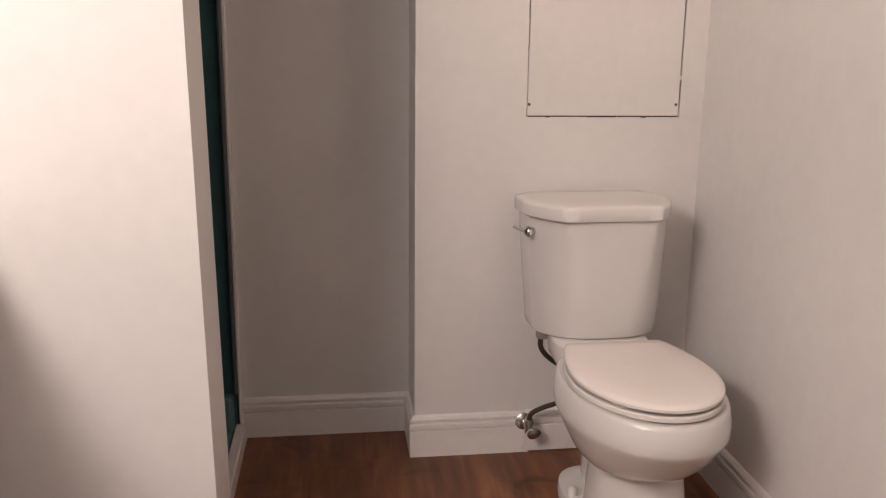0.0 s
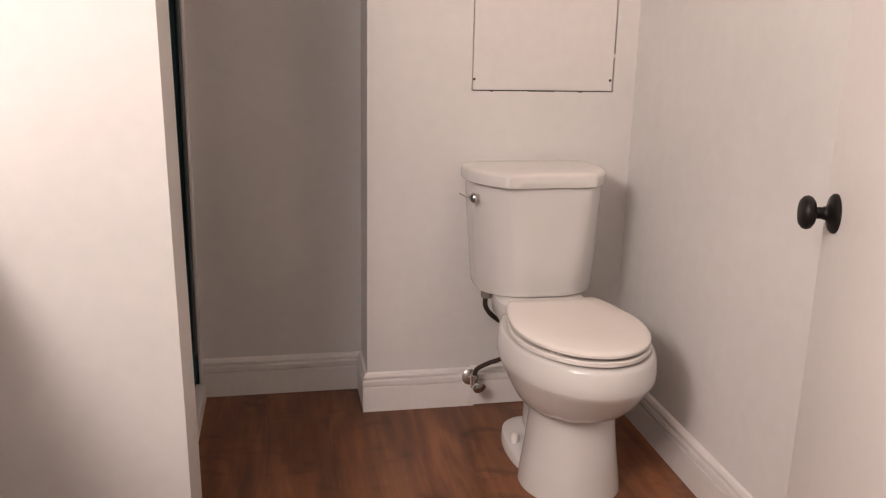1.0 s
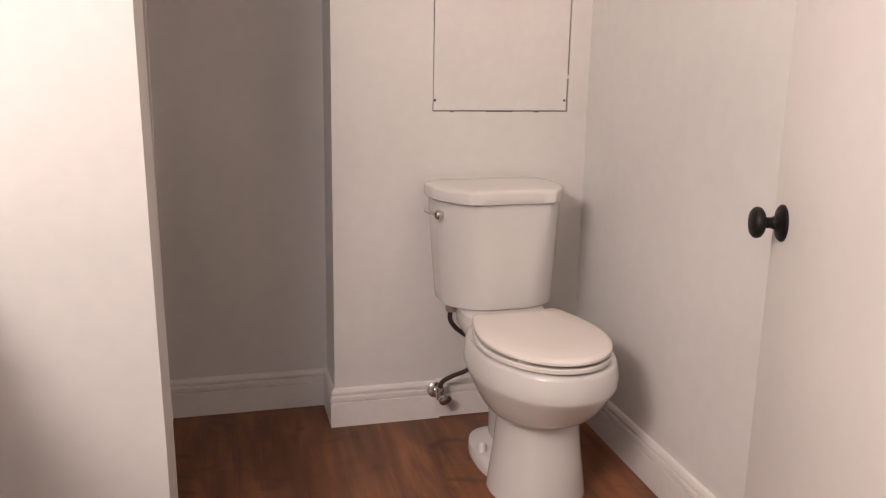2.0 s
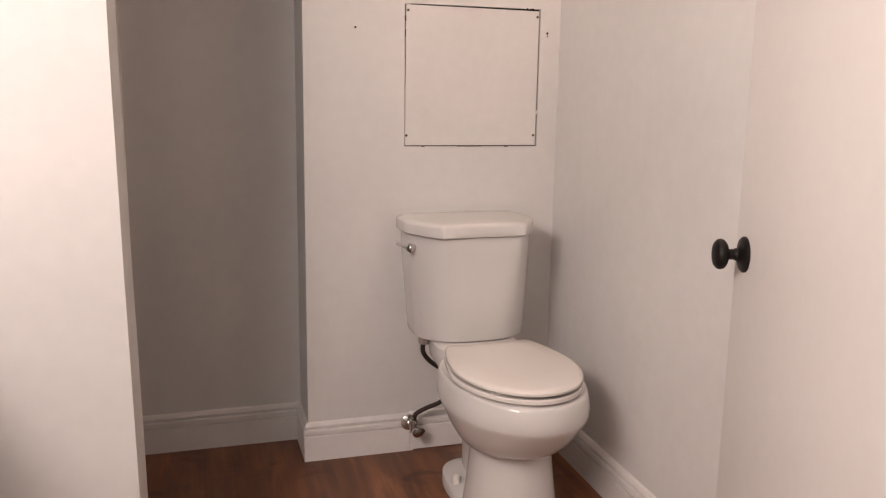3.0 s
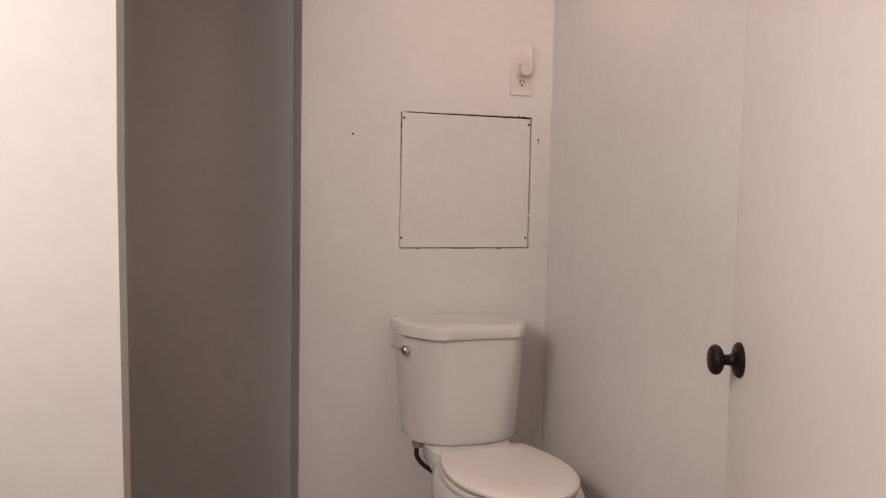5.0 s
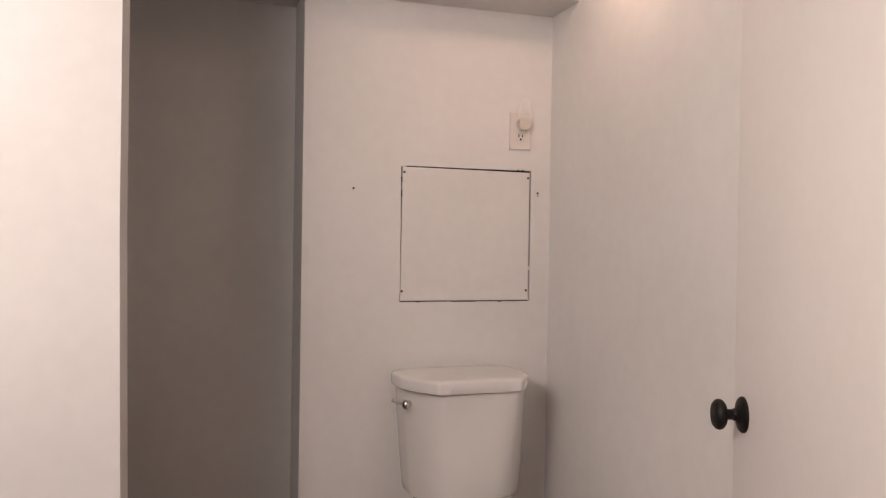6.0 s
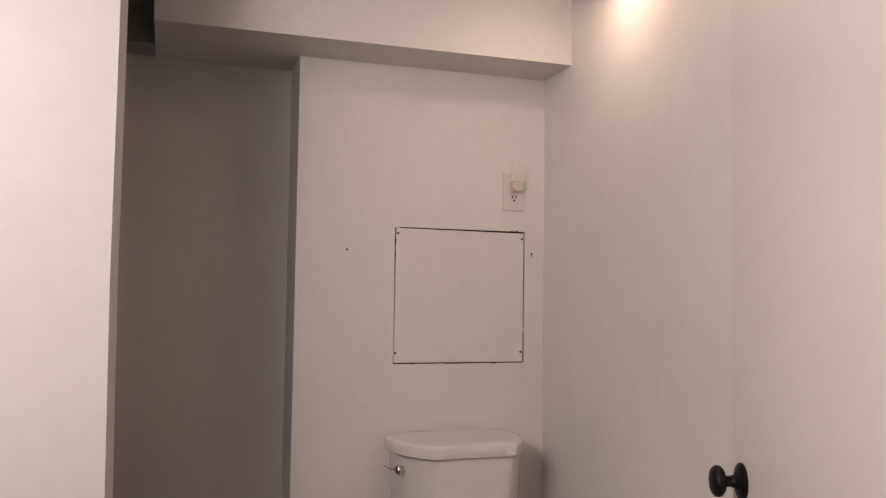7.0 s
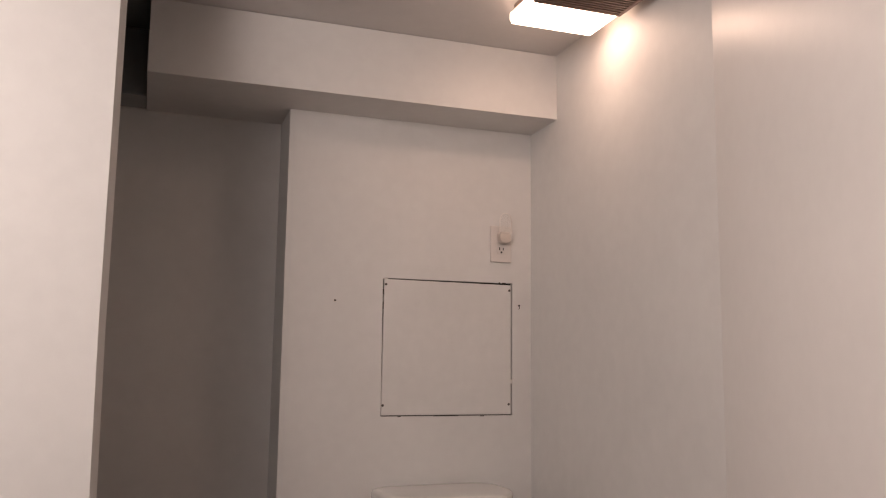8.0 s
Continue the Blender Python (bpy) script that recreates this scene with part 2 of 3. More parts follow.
tagged(part("wall_entry", box(0.86, 0.98, -4.2, -1.955, 0, CEIL), DIM_GREY), "unseen closing wall, greyed to cut bounced light", "wall", kind="structure")
tagged(part("wall_door_side", box(0.505, 0.858, -1.90, -1.80, 0, CEIL), WALL), "plain white wall", "wall", kind="structure")
tagged(part("ceiling", box(-2.2, 1.1, -4.4, 0.45, CEIL, CEIL + 0.12), CEILING), "white painted ceiling", "ceiling", kind="structure")
bm = box(SOFFIT_L, 0.0, SOFFIT_Y, RECESS - 0.001, SOFFIT, CEIL - 0.002)
add_box(bm, 0.0, right_x(SOFFIT_Y) + 0.006, SOFFIT_Y, -0.001, SOFFIT, CEIL - 0.002)
tagged(part("soffit", bm, WALL), "white boxed soffit across the wall head", "soffit", kind="structure")

# shower behind the partition
tagged(part("wall_shower_back", box(-1.62, SHOWER_X - 0.012, 0.165, 0.42, 0, CEIL), TEAL), "dark teal shower back wall", "wall", kind="structure")
tagged(part("wall_shower_end", box(-1.615, -1.38, PY1, 0.163, 0, CEIL), TEAL), "dark teal shower end wall", "wall", kind="structure")
tagged(part("wall_shower_front", box(-1.378, -0.56, PY1 + 0.002, PY1 + 0.02, 0, CEIL), TEAL), "dark teal shower wall panel", "wall", kind="structure")
# boxing and underside in grey: the shade over the shower put into the colour
tagged(part("shower_bulkhead", box(-1.378, SOFFIT_L - 0.002, 0.03, 0.16, SOFFIT + 0.006, CEIL - 0.008), DIM_GREY), "boxing over the shower, greyed for the shade there", "soffit", kind="structure")
tagged(part("soffit_return", box(-1.378, SOFFIT_L - 0.002, 0.028, 0.16, SOFFIT, SOFFIT + 0.004), DIM_GREY), "underside of the boxing over the shower, greyed for shade", "soffit", kind="structure")

# added sheet under the real ceiling, grey in place of the shade up there
tagged(part("ceiling_shade_panel", box(-1.378, SOFFIT_L - 0.004, PY1 + 0.021, 0.029, CEIL - 0.006, CEIL - 0.002), DIM_GREY), "added grey panel that darkens the ceiling over the shower", "ceiling", kind="structure")

# ---- baseboards ----
BASE = [(0, 0), (0.0140, 0), (0.0145, 0.0775), (0.0135, 0.0795), (0.0085, 0.0805), (0.0085, 0.0828), (0.0150, 0.0855), (0.0155, 0.0985),
        (0.0140, 0.1010), (0.0060, 0.1025), (0.0060, 0.1060), (0.0120, 0.1090), (0.0115, 0.1140), (0.0075, 0.1215), (0.0, 0.1250)]


def baseboard(a, b, lift=0.0, ends=(0.0, 0.0), height=1.0):
    """A moulded board along the wall foot from a to b, the wall on its left; ends: how far its face runs on, per depth."""
    a, b = Vector((*a, 0)), Vector((*b, 0))
    d = (b - a).normalized()
    out = Vector((d.y, -d.x, 0))
    rings = []
    for p, e, sign in ((a, ends[0], -1), (b, ends[1], 1)):
        rings.append([p + out * u + d * (sign * e * u) + Vector((0, 0, lift + (w if w < 0.08 else 0.079 + (w - 0.079)) * height)) for u, w in BASE])
    return tagged(part("baseboard", loft(rings), TRIM), "white moulded wooden baseboard along the wall foot", "baseboard", kind="structure")


baseboard((-0.501, RECESS), (0, RECESS), ends=(0, -1))
baseboard((0, RECESS), (0, 0), ends=(-1, 1))
baseboard((0, 0), (0.322, 0), ends=(1, 0))
baseboard((0.323, 0), (right_x(0), 0), lift=0.004, ends=(0, -1))
baseboard((right_x(0), 0), (right_x(-1.02), -1.02), ends=(-1, 0), height=1.04)
tagged(part("caulk_bead", box(0.314, 0.334, -0.0155, -0.0125, 0, 0.018, bevel=0.0012), CAULK), "smear of white caulk under the valve", "caulk", kind="structure")

# shower threshold, pan and frame
bm = box(SHOWER_X - 0.018, SHOWER_X + 0.013, PY1 + 0.001, 0.164, -0.01, 0.050, bevel=0.004)
tagged(part("shower_curb", bm, TRIM), "low white shower threshold", "threshold", kind="structure")
pan = tagged(new("shower_pan"), "teal shower pan with raised rim", "shower pan")
part("base", box(-1.375, SHOWER_X - 0.020, PY1 + 0.022, 0.163, 0.0, 0.022), PAN, pan)
part("rim", box(SHOWER_X - 0.075, SHOWER_X - 0.020, PY1 + 0.022, 0.118, 0.023, 0.047, bevel=0.006), PAN, pan)
part("rim", box(-1.375, SHOWER_X - 0.019, 0.120, 0.163, 0.023, 0.150, bevel=0.012), PAN, pan)
frame_post = tagged(new("shower_jamb"), "slim grey metal shower jamb with white edge trim", "shower jamb", kind="structure")
part("channel", box(SHOWER_X - 0.016, SHOWER_X - 0.006, 0.140, 0.163, 0.152, SOFFIT - 0.001, bevel=0.002), ALU, frame_post)
part("edge_trim", box(SHOWER_X - 0.0055, SHOWER_X + 0.004, 0.150, RECESS - 0.001, 0.051, SOFFIT - 0.001, bevel=0.003), TRIM, frame_post, "white edge trim")

# ---- wall hatch ----
hatch = tagged(new("access_hatch"), "white painted access panel screwed into the wall", "access panel")
hatch.location = (0.516, 0, 0.98)
off = Vector((0.516, 0, 0.98))
corners = [(0.3036, 0.9790), (0.7290, 0.9788), (0.7292, 1.3884), (0.3056, 1.3915)]
bm = bmesh.new()
front = [bm.verts.new(Vector((x, 0.0012, z)) - off) for x, z in corners]
back = [bm.verts.new(Vector((x, 0.014, z)) - off) for x, z in corners]
for i in range(4):
    bm.faces.new((front[i], front[(i + 1) % 4], back[(i + 1) % 4], back[i]))
bm.faces.new(front)
bm.faces.new(back[::-1])
bmesh.ops.bevel(bm, geom=[e for e in bm.edges if all(v in front for v in e.verts)], offset=0.0012, segments=2, affect="EDGES")
part("panel", bm, PANEL, hatch)
# dark strips behind the panel edge stand in for the shade in the joint
bm = bmesh.new()
for x0, x1, z0, z1 in ((HX0, HX1, HZ0, HZ0 + 0.02), (HX0, HX1, HZ1 - 0.02, HZ1), (HX0, HX0 + 0.02, HZ0 + 0.02, HZ1 - 0.02), (HX1 - 0.02, HX1, HZ0 + 0.02, HZ1 - 0.02)):
    add_box(bm, x0 - off.x, x1 - off.x, 0.0145, 0.030, z0 - off.z, z1 - off.z)
part("gap_shade_strips", bm, DARK, hatch, "dark strips added for the shade in the joint")
for x, z in ((0.308, 1.009), (0.7215, 1.010), (0.311, 1.375), (0.7230, 1.371)):
    m = axis_pose(Vector((x, 0.0012, z)) - off, (0, -1, 0))
    screw = part("screw", lathe([(0.0005, -0.002), (0.0040, -0.002), (0.0040, 0.0006), (0.0026, 0.0012), (0.0005, 0.0012)], m, 14), SCREW, hatch, "small dark screw head")
# paint bridging parts of the joint


def bridge(x0, x1, z0, z1):
    part("paint_bridge", box(x0 - off.x, x1 - off.x, 0.0022, 0.006, z0 - off.z, z1 - off.z), CAULK, hatch, "dried paint closing the joint")


bridge(0.3006, 0.3023, 1.000, 1.150)
bridge(0.3006, 0.3024, 1.165, 1.235)
bridge(0.7292, 0.7334, 1.075, 1.088)
bridge(0.3006, 0.318, 1.3918, 1.3946)
# small paint chips; the long bottom pieces draw the joint's dark gap over its lip
for x, z, w, h in ((0.3022, 1.352, 0.0034, 0.016), (0.3026, 1.310, 0.0026, 0.022), (0.7040, 1.3940, 0.012, 0.0030), (0.6880, 1.3948, 0.005, 0.0034), (0.5100, 0.9766, 0.085, 0.0026), (0.3850, 0.9770, 0.162, 0.0013), (0.6420, 0.9770, 0.174, 0.0015), (0.6300, 0.9748, 0.014, 0.0020), (0.3600, 0.9752, 0.010, 0.0018)):
    part("dark_edge_mark", box(x - w / 2 - off.x, x + w / 2 - off.x, -0.0007, 0.0010, z - h / 2 - off.z, z + h / 2 - off.z), SCREW, hatch, "dark mark at the panel edge: paint chips and drawn joint lines")

for x, z, tail in ((0.1530, 1.3205, 0.0), (0.7565, 1.3235, 0.012)):
    hole = tagged(new("screw_hole"), "old dark screw hole with a chipped rim in the wall", "screw hole", group="screw holes in the wall")
    hole.location = (x, 0, z)
    part("rim", lathe([(0.0005, -0.001), (0.0058, -0.001), (0.0048, 0.0010), (0.0032, 0.0016), (0.0005, 0.0014)], axis_pose((0, 0, 0), (0, -1, 0)), 16), CAULK, hole)
    part("plug", lathe([(0.0003, 0.0), (0.0036, 0.0), (0.0034, 0.0021), (0.0003, 0.0019)], axis_pose((0, 0, 0), (0, -1, 0)), 10), DARK, hole, "dark hole")
    if tail:
        part("scratch", tube([Vector((0.001, -0.0012, -0.003)), Vector((0.002, -0.0012, -0.008)), Vector((-0.001, -0.0012, -tail))], 0.0011, 6), SCREW, hole, "dark scratch")

# ---- power outlet and night light ----
OX, OZ = 0.691, 1.5195
outlet = tagged(new("power_outlet"), "white plastic duplex outlet with cover plate on the wall", "outlet")
outlet.location = (OX, 0, OZ)
part("cover_plate", box(-0.0365, 0.0365, -0.0068, 0.0, -0.0590, 0.0590, bevel=0.0022, segments=3), PLASTIC, outlet)
for dz in (-0.0195, 0.0195):
    ring = [(0.0165 * math.cos(a), max(-0.0135, min(0.0135, 0.0172 * math.sin(a)))) for a in [2 * math.pi * i / 28 for i in range(28)]]
    face = part("receptacle", loft([[Vector((x * s, y, z * s + dz)) for x, z in ring] for s, y in ((1, -0.006), (1, -0.0078), (0.95, -0.0084))]), PLASTIC, outlet)
    for dx, h in ((-0.0063, 0.0098), (0.0063, 0.0084)):
        part("slot", box(dx - 0.0017, dx + 0.0017, -0.0088, -0.0082, dz + 0.0040 - h / 2, dz + 0.0040 + h / 2), DARK, face, "dark slot")
    part("slot", lathe([(0.0003, 0), (0.0034, 0), (0.0034, 0.0008), (0.0003, 0.0008)], axis_pose((0, -0.0081, dz - 0.0070), (0, -1, 0)), 12), DARK, face, "dark round slot")
part("screw", lathe([(0.0003, 0), (0.0028, 0), (0.0022, 0.0010), (0.0003, 0.0012)], axis_pose((0, -0.0068, 0), (0, -1, 0)), 12), PLASTIC, outlet)

light = tagged(new("night_light"), "small unlit plug-in night light with a clear shade", "night light")
light.location = (OX + 0.004, -0.0088, OZ + 0.0195)
outline = rounded([(-0.0175, -0.019), (0.0175, -0.019), (0.0215, 0.018), (-0.0215, 0.018)], 0.0155, 7)
part("body", loft([[Vector((x * s, y, z * s)) for x, z in outline] for s, y in ((0.92, 0), (1, -0.003), (1, -0.021), (0.9, -0.025))]), material("night_light_body", (0.62, 0.55, 0.49), 0.35, grain=0.03), light, smooth=True)
outline = rounded([(-0.021, 0.010), (0.021, 0.010), (0.0205, 0.058), (0.011, 0.077), (-0.011, 0.077), (-0.0205, 0.058)], 0.008, 5)
part("shade", loft([[Vector((x * s, y, 0.012 + (z - 0.012) * s)) for x, z in outline] for s, y in ((0.97, -0.022), (1, -0.0235), (1, -0.0255), (0.97, -0.027))]), CLEAR, light, "clear plastic shade", smooth=True)
part("rim", tube([Vector((x, -0.0245, z)) for x, z in outline[6:] + outline[:1]], 0.0013, 6), PLASTIC, light, "pale rim of the shade")

# ---- ceiling fan light ----
LX0, LX1, LY0, LY1 = 0.502, 0.752, -0.642, -0.490
unit = tagged(new("fan_light"), "ceiling exhaust fan with bronze slatted grille and lit white lens", "ceiling light")
unit.location = (0, 0, CEIL)
part("housing", box(LX0 + 0.010, LX1 - 0.010, -0.84, LY1 - 0.010, -0.020, -0.001, bevel=0.003), material("unit_housing", (0.30, 0.22, 0.18), 0.5, grain=0.1), unit)
part("lens_rim", box(LX0, LX1, LY0 + 0.002, LY1, -0.050, -0.0205, bevel=0.008, segments=3), LENS_RIM, unit, "milky rim of the lens", smooth=True)
part("lens", box(LX0 + 0.005, LX1 - 0.006, LY0 + 0.007, LY1 - 0.005, -0.0535, -0.0502, bevel=0.0015), LENS, unit, "lit white lens", smooth=True)
bm = bmesh.new()
GY0, GY1 = -0.855, LY0 - 0.001
add_box(bm, LX0, LX1, GY1 - 0.012, GY1, -0.056, -0.0205, bevel=0.002)
add_box(bm, LX0, LX1, GY0, GY0 + 0.012, -0.056, -0.0205, bevel=0.002)
add_box(bm, LX0, LX0 + 0.012, GY0 + 0.012, GY1 - 0.012, -0.056, -0.0205, bevel=0.002)
add_box(bm, LX1 - 0.012, LX1, GY0 + 0.012, GY1 - 0.012, -0.056, -0.0205, bevel=0.002)
grille = part("grille_frame", bm, GRILLE, unit, "bronze grille frame")
k = 15
for i in range(k):
    y = GY0 + 0.018 + (GY1 - GY0 - 0.036) * i / (k - 1)
    part("slat", box(LX0 + 0.012, LX1 - 0.012, y - 0.003, y + 0.003, -0.055, -0.030), GRILLE, grille)

# ---- door ----
PH = -20.0
dc, ds = math.cos(radians(PH)), math.sin(radians(PH))
KN = Vector((0.710, -1.100, 0.8355))          # foot of the knob on the door face
along = Vector((ds, -dc, 0))                 # from the free edge to the hinges
outward = Vector((-dc, -ds, 0))              # from the face into the room
door = tagged(new("door_1"), "white painted flush door standing open against the side wall", "door", kind="structure")
edge = KN - 0.060 * along
door.matrix_world = Matrix(((along.x, outward.x, 0, edge.x), (along.y, outward.y, 0, edge.y), (0, 0, 1, 0), (0, 0, 0, 1)))
part("leaf", box(0.0, 0.70, -0.033, 0.0, 0.012, 2.02, bevel=0.002), DOOR, door)
knob = part("door_knob", lathe([(0.0005, 0.0), (0.0355, 0.0), (0.0355, 0.004), (0.0315, 0.0080), (0.0230, 0.0100), (0.0170, 0.0125), (0.0125, 0.0160), (0.0120, 0.0200),
                                (0.0105, 0.0215), (0.0105, 0.0330), (0.0150, 0.0350), (0.0230, 0.0370), (0.0285, 0.0415), (0.0305, 0.0475), (0.0290, 0.0535), (0.0235, 0.0585), (0.0120, 0.0610), (0.0005, 0.0615)],
                               axis_pose((0.060, 0.0, KN.z), (0, 1, 0)), 36), BRONZE, door, "dark bronze round door knob", smooth=True)
part("set_screw", lathe([(0.0003, 0), (0.0016, 0), (0.0012, 0.001), (0.0003, 0.001)], axis_pose((0.060 + 0.012, 0.0100, KN.z - 0.012), (0.35, 0.9, -0.3)), 8), CHROME, knob, "tiny bright set screw")
part("latch_plate", box(-0.0012, -0.0002, -0.030, -0.006, KN.z - 0.028, KN.z + 0.028), BRONZE, door, "dark latch plate")

# ---- toilet ----
TX = 0.457
toilet = tagged(new("toilet"), "white two-piece ceramic toilet with closed seat", "toilet")
toilet.location = (TX, 0, 0)
toilet.rotation_euler.z = radians(1.4)


def oval(a, front, back, widest, z, square=2.6, n=56):
    """Plan ring of a bowl: round to the front (-y), squarer to the back."""
    out = []
    for i in range(n):
        t = 2 * math.pi * i / n
        c, s = math.cos(t), math.sin(t)
        if s <= 0:
            out.append(Vector((a * c, widest + (widest - front) * s, z)))
        else:
            e = 2 / square
            out.append(Vector((a * math.copysign(abs(c) ** e, c), widest + (back - widest) * abs(s) ** e, z)))
    return out


def shifted(ring, dx):
    return [v + Vector((dx, 0, 0)) for v in ring]


foot = [(0.131, -0.636, 0.000), (0.130, -0.635, 0.012), (0.125, -0.630, 0.050), (0.116, -0.622, 0.110), (0.109, -0.615, 0.170), (0.105, -0.611, 0.215), (0.105, -0.613, 0.226)]
belly = [(0.116, -0.636, -0.36, 0.231), (0.131, -0.664, -0.35, 0.241), (0.145, -0.689, -0.335, 0.257), (0.157, -0.711, -0.32, 0.279), (0.167, -0.730, -0.31, 0.302), (0.1765, -0.748, -0.29, 0.325), (0.1825, -0.758, -0.28, 0.338),
         (0.1845, -0.762, -0.275, 0.347), (0.1842, -0.762, -0.27, 0.364), (0.1825, -0.761, -0.265, 0.378), (0.1785, -0.756, -0.262, 0.398), (0.175, -0.752, -0.262, 0.406), (0.172, -0.745, -0.265, 0.409), (0.15, -0.70, -0.27, 0.410)]
bowl = part("bowl", loft([shifted(oval(a, front, -0.39, -0.50, z), 0.008) for a, front, z in foot]
                         + [oval(a, front, back, -0.52, z) for a, front, back, z in belly]), CERAMIC, toilet, smooth=True)
part("trapway", loft([
    oval(0.040, -0.44, -0.19, -0.32, 0.004), oval(0.038, -0.44, -0.18, -0.32, 0.100), oval(0.042, -0.46, -0.15, -0.31, 0.200),
    oval(0.066, -0.48, -0.10, -0.30, 0.270), oval(0.100, -0.50, -0.06, -0.28, 0.330), oval(0.124, -0.40, -0.055, -0.24, 0.372),
    oval(0.127, -0.36, -0.055, -0.24, 0.400), oval(0.126, -0.35, -0.055, -0.24, 0.418), oval(0.120, -0.335, -0.06, -0.24, 0.4240)]), CERAMIC, toilet, smooth=True)
flange = part("foot_flange", loft([
    oval(0.112, -0.54, -0.165, -0.35, 0.0), oval(0.113, -0.54, -0.165, -0.35, 0.020), oval(0.108, -0.535, -0.17, -0.33, 0.030),
    oval(0.092, -0.50, -0.19, -0.33, 0.036), oval(0.068, -0.48, -0.21, -0.33, 0.040)]), CERAMIC, toilet, smooth=True)
for s in (-1, 1):
    part("bolt_cap", lathe([(0.0005, 0.0), (0.0125, 0.0), (0.0122, 0.020), (0.0100, 0.028), (0.0050, 0.0315), (0.0005, 0.032)], Matrix.Translation((s * 0.090, -0.335, 0.030)), 18), SEAT, flange, "white bolt cap", smooth=True)

# closed seat and lid


def seat_ring(a, front, back, widest, z, cut=0.77, n=36, k=12):
    """Plan ring of the seat: round front, sides drawn in to a straight back edge."""
    out = [Vector((a * math.cos(t) - 0.005, widest - (widest - front) * math.sin(t), z)) for t in [math.pi * i / n for i in range(n + 1)]]
    side = []
    for i in range(1, k + 1):
        u = i / k
        w = 1 - (1 - cut) * u ** 1.7
        side.append((a * (w if i < k else w - 0.03), widest + (back - widest) * (u if i < k else 1.012)))
    out += [Vector((-x - 0.005, y, z)) for x, y in side]
    out += [Vector((x - 0.005, y, z)) for x, y in side[::-1]]
    return out


part("seat", loft([seat_ring(0.100, -0.640, -0.38, -0.53, 0.4145), seat_ring(0.163, -0.744, -0.346, -0.53, 0.4148), seat_ring(0.1665, -0.749, -0.344, -0.53, 0.4170), seat_ring(0.1665, -0.749, -0.344, -0.53, 0.4258),
                   seat_ring(0.164, -0.746, -0.346, -0.53, 0.4285), seat_ring(0.100, -0.640, -0.38, -0.53, 0.4190)]), SEAT, toilet, "cream white plastic seat ring", smooth=True)
lid = part("seat_lid", loft([seat_ring(0.100, -0.640, -0.38, -0.53, 0.4400), seat_ring(0.1615, -0.745, -0.344, -0.53, 0.4350), seat_ring(0.1645, -0.750, -0.341, -0.53, 0.4378), seat_ring(0.1645, -0.750, -0.341, -0.53, 0.4440),
                             seat_ring(0.1605, -0.745, -0.343, -0.53, 0.4485), seat_ring(0.152, -0.732, -0.348, -0.53, 0.4512), seat_ring(0.10, -0.66, -0.38, -0.52, 0.4525)]), SEAT, toilet, "closed cream white plastic lid", smooth=True)
for x in (-0.110, -0.100, 0.100, 0.110):
    y = -0.53 - 0.190 * math.sqrt(max(0, 1 - (x / 0.152) ** 2))
    part("bumper", box(x - 0.013, x + 0.003, y - 0.006, y + 0.006, 0.4270, 0.4357), SEAT, lid)
for s in (-1, 1):
    part("seat_hinge", box(s * 0.075 - 0.022, s * 0.075 + 0.022, -0.338, -0.300, 0.409, 0.432, bevel=0.007, segments=3), SEAT, toilet, "white seat hinge", smooth=True)


def tank_ring(hw, back, front, z, dx=0.0, corner=0.60, dip=0.004, crisp=0.35, deep=0.140, turn=0.045, n=28, k=7):
    """Plan ring of the tank: a faintly hollow front between two soft corners, curved flanks, rounded back."""
    out = []
    for i in range(2 * n + 1):
        u = math.sin(math.pi / 2 * (i - n) / n)
        a = abs(u)
        if a <= corner:
            y = front + dip * math.cos(math.pi / 2 * a / corner) ** 2
        else:
            v = (a - corner) / (1 - corner)
            y = front + deep * (crisp * v + (1 - crisp) * (1 - math.sqrt(max(0.0, 1 - v * v))))
        out.append(Vector((hw * u + dx, y, z)))
    for side in (1, -1):
        arc = [(hw - turn + turn * math.cos(t), back - turn + turn * math.sin(t)) for t in [math.pi / 2 * j / k for j in range(k + 1)]]
        out += [Vector((side * x + dx, y, z)) for x, y in (arc if side > 0 else arc[::-1])]
    return out


tank = part("tank", loft([
    tank_ring(0.142, -0.056, -0.222, 0.4246, 0.009, 0.25, 0.0, 0.1, 0.08), tank_ring(0.161, -0.044, -0.246, 0.4254, 0.009, 0.25, 0.0, 0.1, 0.10), tank_ring(0.1685, -0.038, -0.255, 0.4280, 0.009, 0.25, 0.0, 0.1, 0.11),
    tank_ring(0.1715, -0.036, -0.259, 0.4340, 0.009, 0.25, 0.0, 0.1, 0.12), tank_ring(0.1733, -0.034, -0.263, 0.4550, 0.009, 0.28, 0.0, 0.12, 0.125), tank_ring(0.1795, -0.032, -0.272, 0.560, 0.006, 0.42, 0.001, 0.2, 0.13),
    tank_ring(0.186, -0.030, -0.283, 0.690, 0.002, 0.58, 0.003, 0.33), tank_ring(0.187, -0.030, -0.284, 0.7375, 0.002, 0.60, 0.004)]), CERAMIC, toilet, smooth=True)
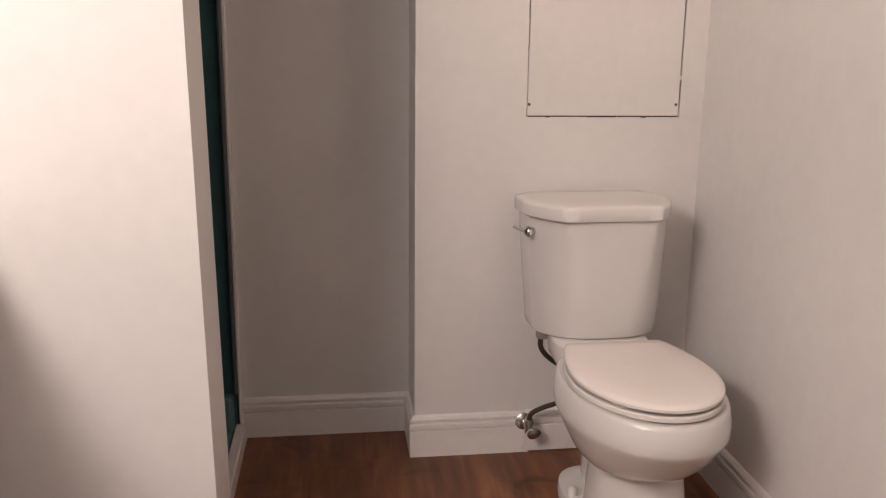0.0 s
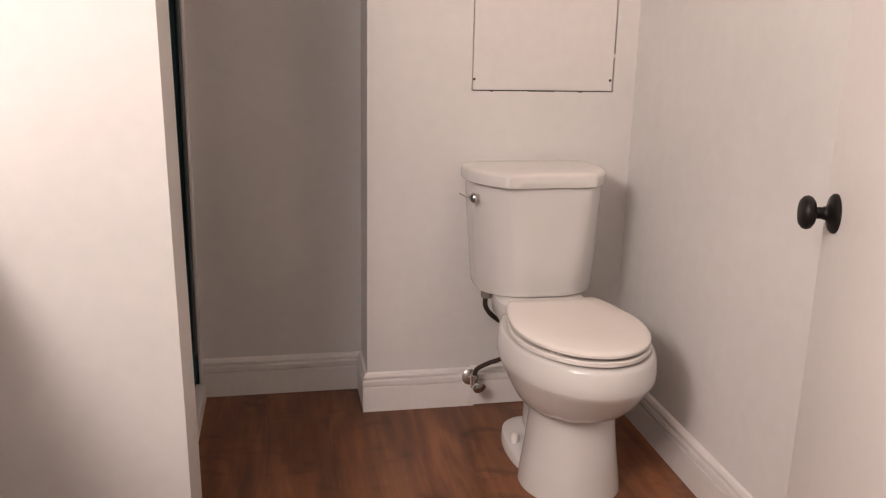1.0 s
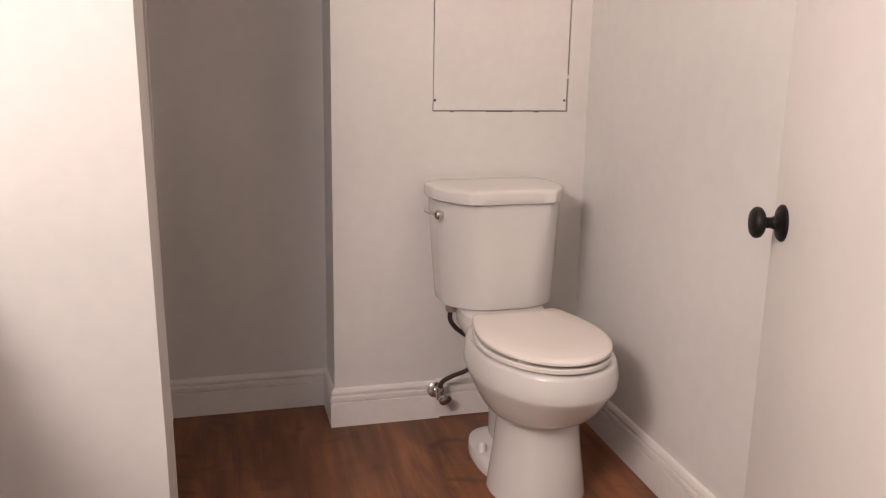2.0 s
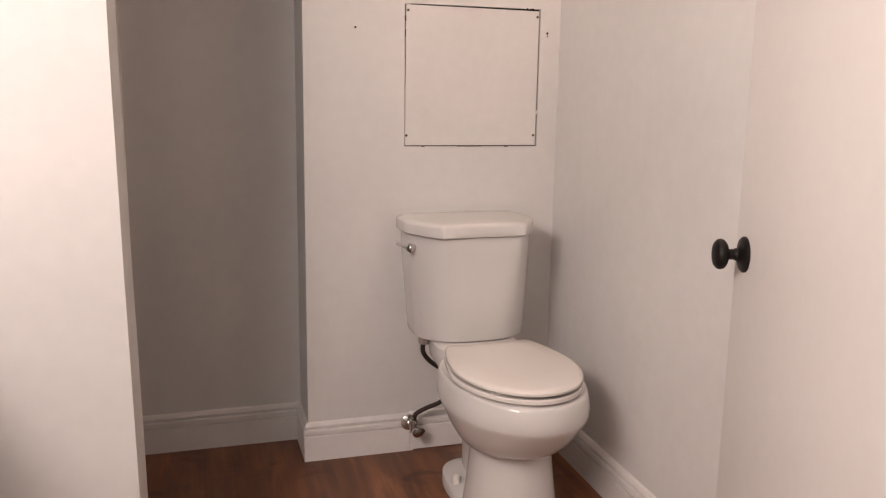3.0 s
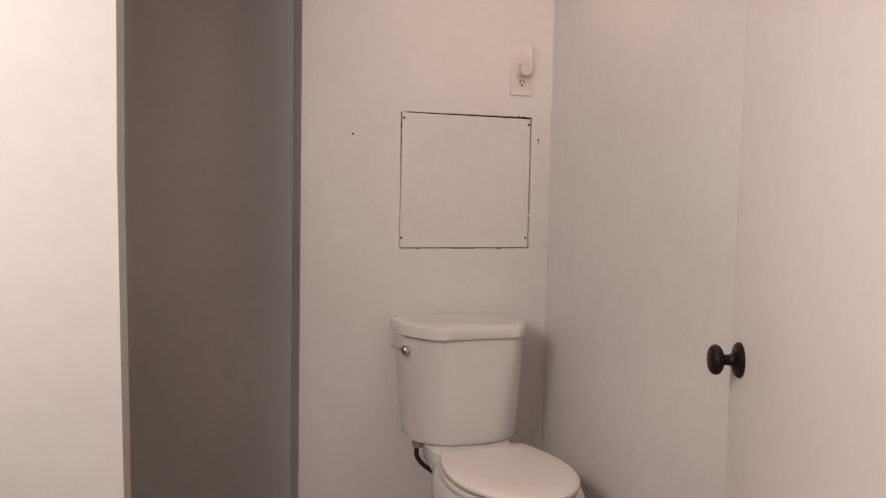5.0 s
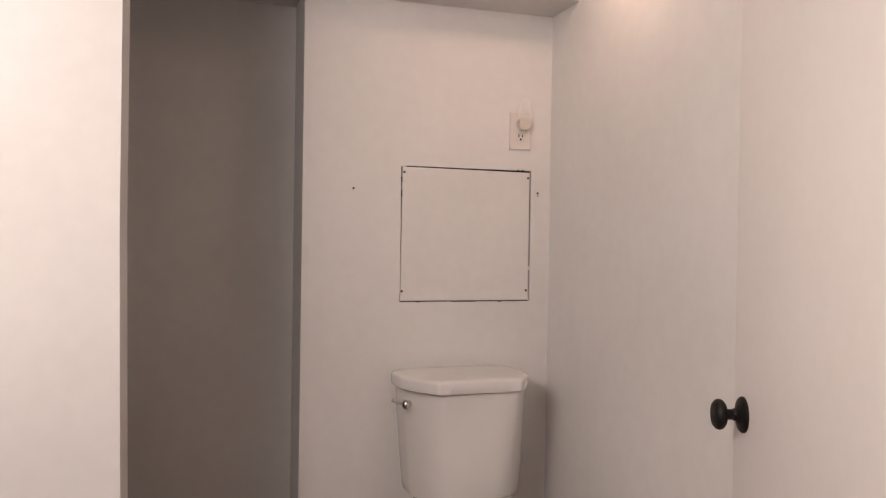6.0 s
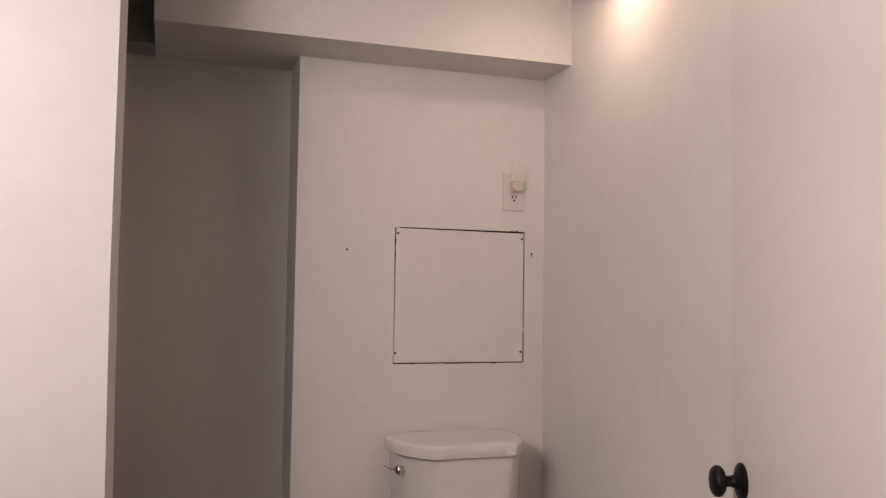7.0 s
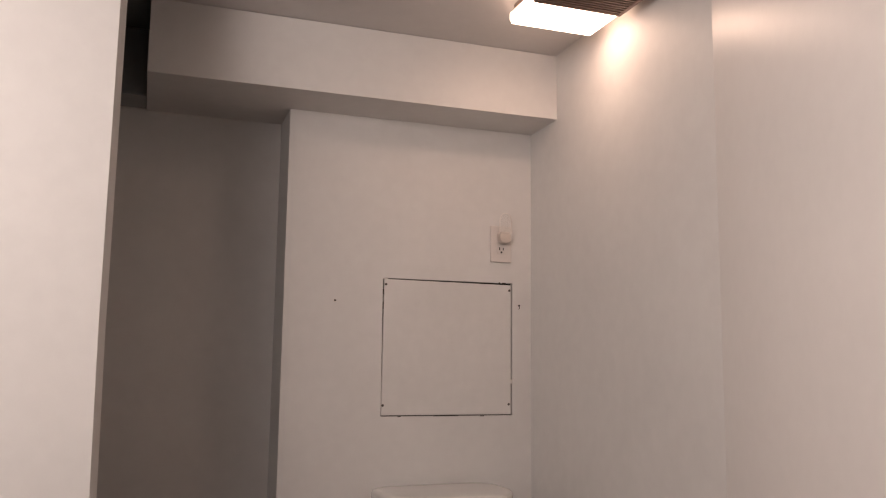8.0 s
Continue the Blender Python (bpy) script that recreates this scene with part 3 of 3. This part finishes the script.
tank_lid = part("tank_lid", loft([
    tank_ring(0.184, -0.028, -0.276, 0.7390, -0.004, turn=0.065, corner=0.62, crisp=0.5), tank_ring(0.194, -0.024, -0.2965, 0.7405, -0.004, turn=0.065, corner=0.62, crisp=0.5, dip=0.006), tank_ring(0.1975, -0.022, -0.300, 0.7440, -0.004, turn=0.065, corner=0.62, crisp=0.5, dip=0.007),
    tank_ring(0.1985, -0.022, -0.301, 0.7690, -0.004, turn=0.065, corner=0.62, crisp=0.5, dip=0.007), tank_ring(0.197, -0.024, -0.2993, 0.7735, -0.004, turn=0.065, corner=0.62, crisp=0.5, dip=0.007), tank_ring(0.192, -0.030, -0.295, 0.7770, -0.004, turn=0.065, corner=0.62, crisp=0.5, dip=0.006), tank_ring(0.185, -0.036, -0.286, 0.7788, -0.004, turn=0.065, corner=0.62, crisp=0.5, dip=0.005),
    *[[Vector((v.x * k, -0.16 + (v.y + 0.16) * k, z)) for v in tank_ring(0.185, -0.036, -0.284, z, -0.004, turn=0.065, corner=0.62, crisp=0.5, dip=0.005)] for k, z in ((0.93, 0.7796), (0.7, 0.7802), (0.3, 0.7804))]]), CERAMIC, toilet, "white tank lid with rounded rim", smooth=True)
# flush lever on the chamfered flank of the tank
way = Vector((-0.88, -0.47, 0)).normalized()
hub = Vector((-0.1810, -0.1900, 0.701))
lever = part("flush_lever", lathe([(0.0005, -0.006), (0.0095, -0.006), (0.0095, 0.002), (0.0080, 0.004), (0.0115, 0.0070), (0.0140, 0.0110), (0.0140, 0.0150), (0.0118, 0.0195), (0.0072, 0.0228), (0.0005, 0.0240)],
                                  axis_pose(hub, way), 24), CHROME, toilet, "chrome flush lever", smooth=True)
tip = hub + way * 0.014
side = Vector((-0.80, 0.60, 0)).normalized()
part("arm", tube(smooth_path([tip, tip + side * 0.018 + Vector((0, 0, 0.005)) + way * 0.004, tip + side * 0.036 + Vector((0, 0, 0.012)) + way * 0.006]), 0.0042, 10), SATIN, lever, "slim satin lever arm", smooth=True)
part("fill_nut", lathe([(0.0005, 0), (0.017, 0), (0.019, 0.006), (0.019, 0.018), (0.014, 0.022), (0.0005, 0.022)], Matrix.Translation((-0.133, -0.155, 0.403)), 12), material("nut_plastic", (0.28, 0.24, 0.22), 0.4, grain=0.1), toilet, "grey fill nut")

# ---- water supply ----
supply = tagged(new("water_supply"), "chrome stop valve with a dark braided hose to the tank", "supply valve")
supply.location = (0.323, 0, 0)
part("escutcheon", lathe([(0.0005, 0), (0.026, 0), (0.0255, 0.003), (0.018, 0.008), (0.010, 0.010), (0.0005, 0.010)], axis_pose((-0.004, -0.0146, 0.098), (0, -1, 0)), 28), CHROME, supply, smooth=True)
part("stub", tube([Vector((-0.004, -0.022, 0.098)), Vector((-0.003, -0.055, 0.096))], 0.0085, 14), CHROME, supply, smooth=True)
valve = part("valve_body", lathe([(0.0005, -0.016), (0.012, -0.016), (0.013, -0.008), (0.0125, 0.008), (0.0145, 0.014), (0.0145, 0.024), (0.011, 0.027), (0.0005, 0.027)], Matrix.Translation((0.0, -0.060, 0.098)), 18), CHROME, supply, smooth=True)
ring = [(0.0225 * math.cos(2 * math.pi * i / 30) * (1 + 0.05 * math.cos(2 * math.pi * i / 5)), 0.0175 * math.sin(2 * math.pi * i / 30)) for i in range(30)]
part("handle", loft([[axis_pose((0.007, -0.074, 0.092), (0.3, -0.92, -0.25)) @ Vector((x * s, y * s, h)) for x, y in ring] for s, h in ((0.5, 0), (0.95, 0.002), (1, 0.008), (0.95, 0.014), (0.6, 0.017))]), CHROME, valve, "oval chrome handle", smooth=True)
hose = smooth_path([(0.0, -0.060, 0.122), (0.008, -0.060, 0.142), (0.040, -0.064, 0.160), (0.085, -0.072, 0.180), (0.115, -0.085, 0.225), (0.100, -0.105, 0.280), (0.062, -0.130, 0.312), (0.022, -0.148, 0.346), (0.002, -0.155, 0.375), (0.001, -0.155, 0.405)])
part("hose", tube(hose, 0.0072, 12), HOSE, supply, "dark braided hose", smooth=True)

# ---- floor boards ----
BW = 0.185
rng = random.Random(11)
x = -0.49 - 8 * BW
shapes = {}
while x < 1.0:
    y = -4.2 + rng.uniform(-1.2, -0.1)
    while y < RECESS:
        y0, y1 = max(y, -4.2), min(y + 1.21, RECESS + 0.003)
        y += 1.21
        x0, x1 = x, x + BW
        if y1 - y0 < 0.02 or x1 < -1.45:
            continue
        key = (round(y1 - y0, 3))
        if key not in shapes:
            bm = box(0.0, BW - 0.0002, 0.0, y1 - y0 - 0.0002, -0.010, 0.0)
            me = bpy.data.meshes.new("plank")
            bm.to_mesh(me)
            bm.free()
            me.materials.append(WOOD)
            shapes[key] = me
        ob = new("plank", shapes[key])
        ob.parent = floor
        ob.location = (x0, y0, 0)
    x += BW
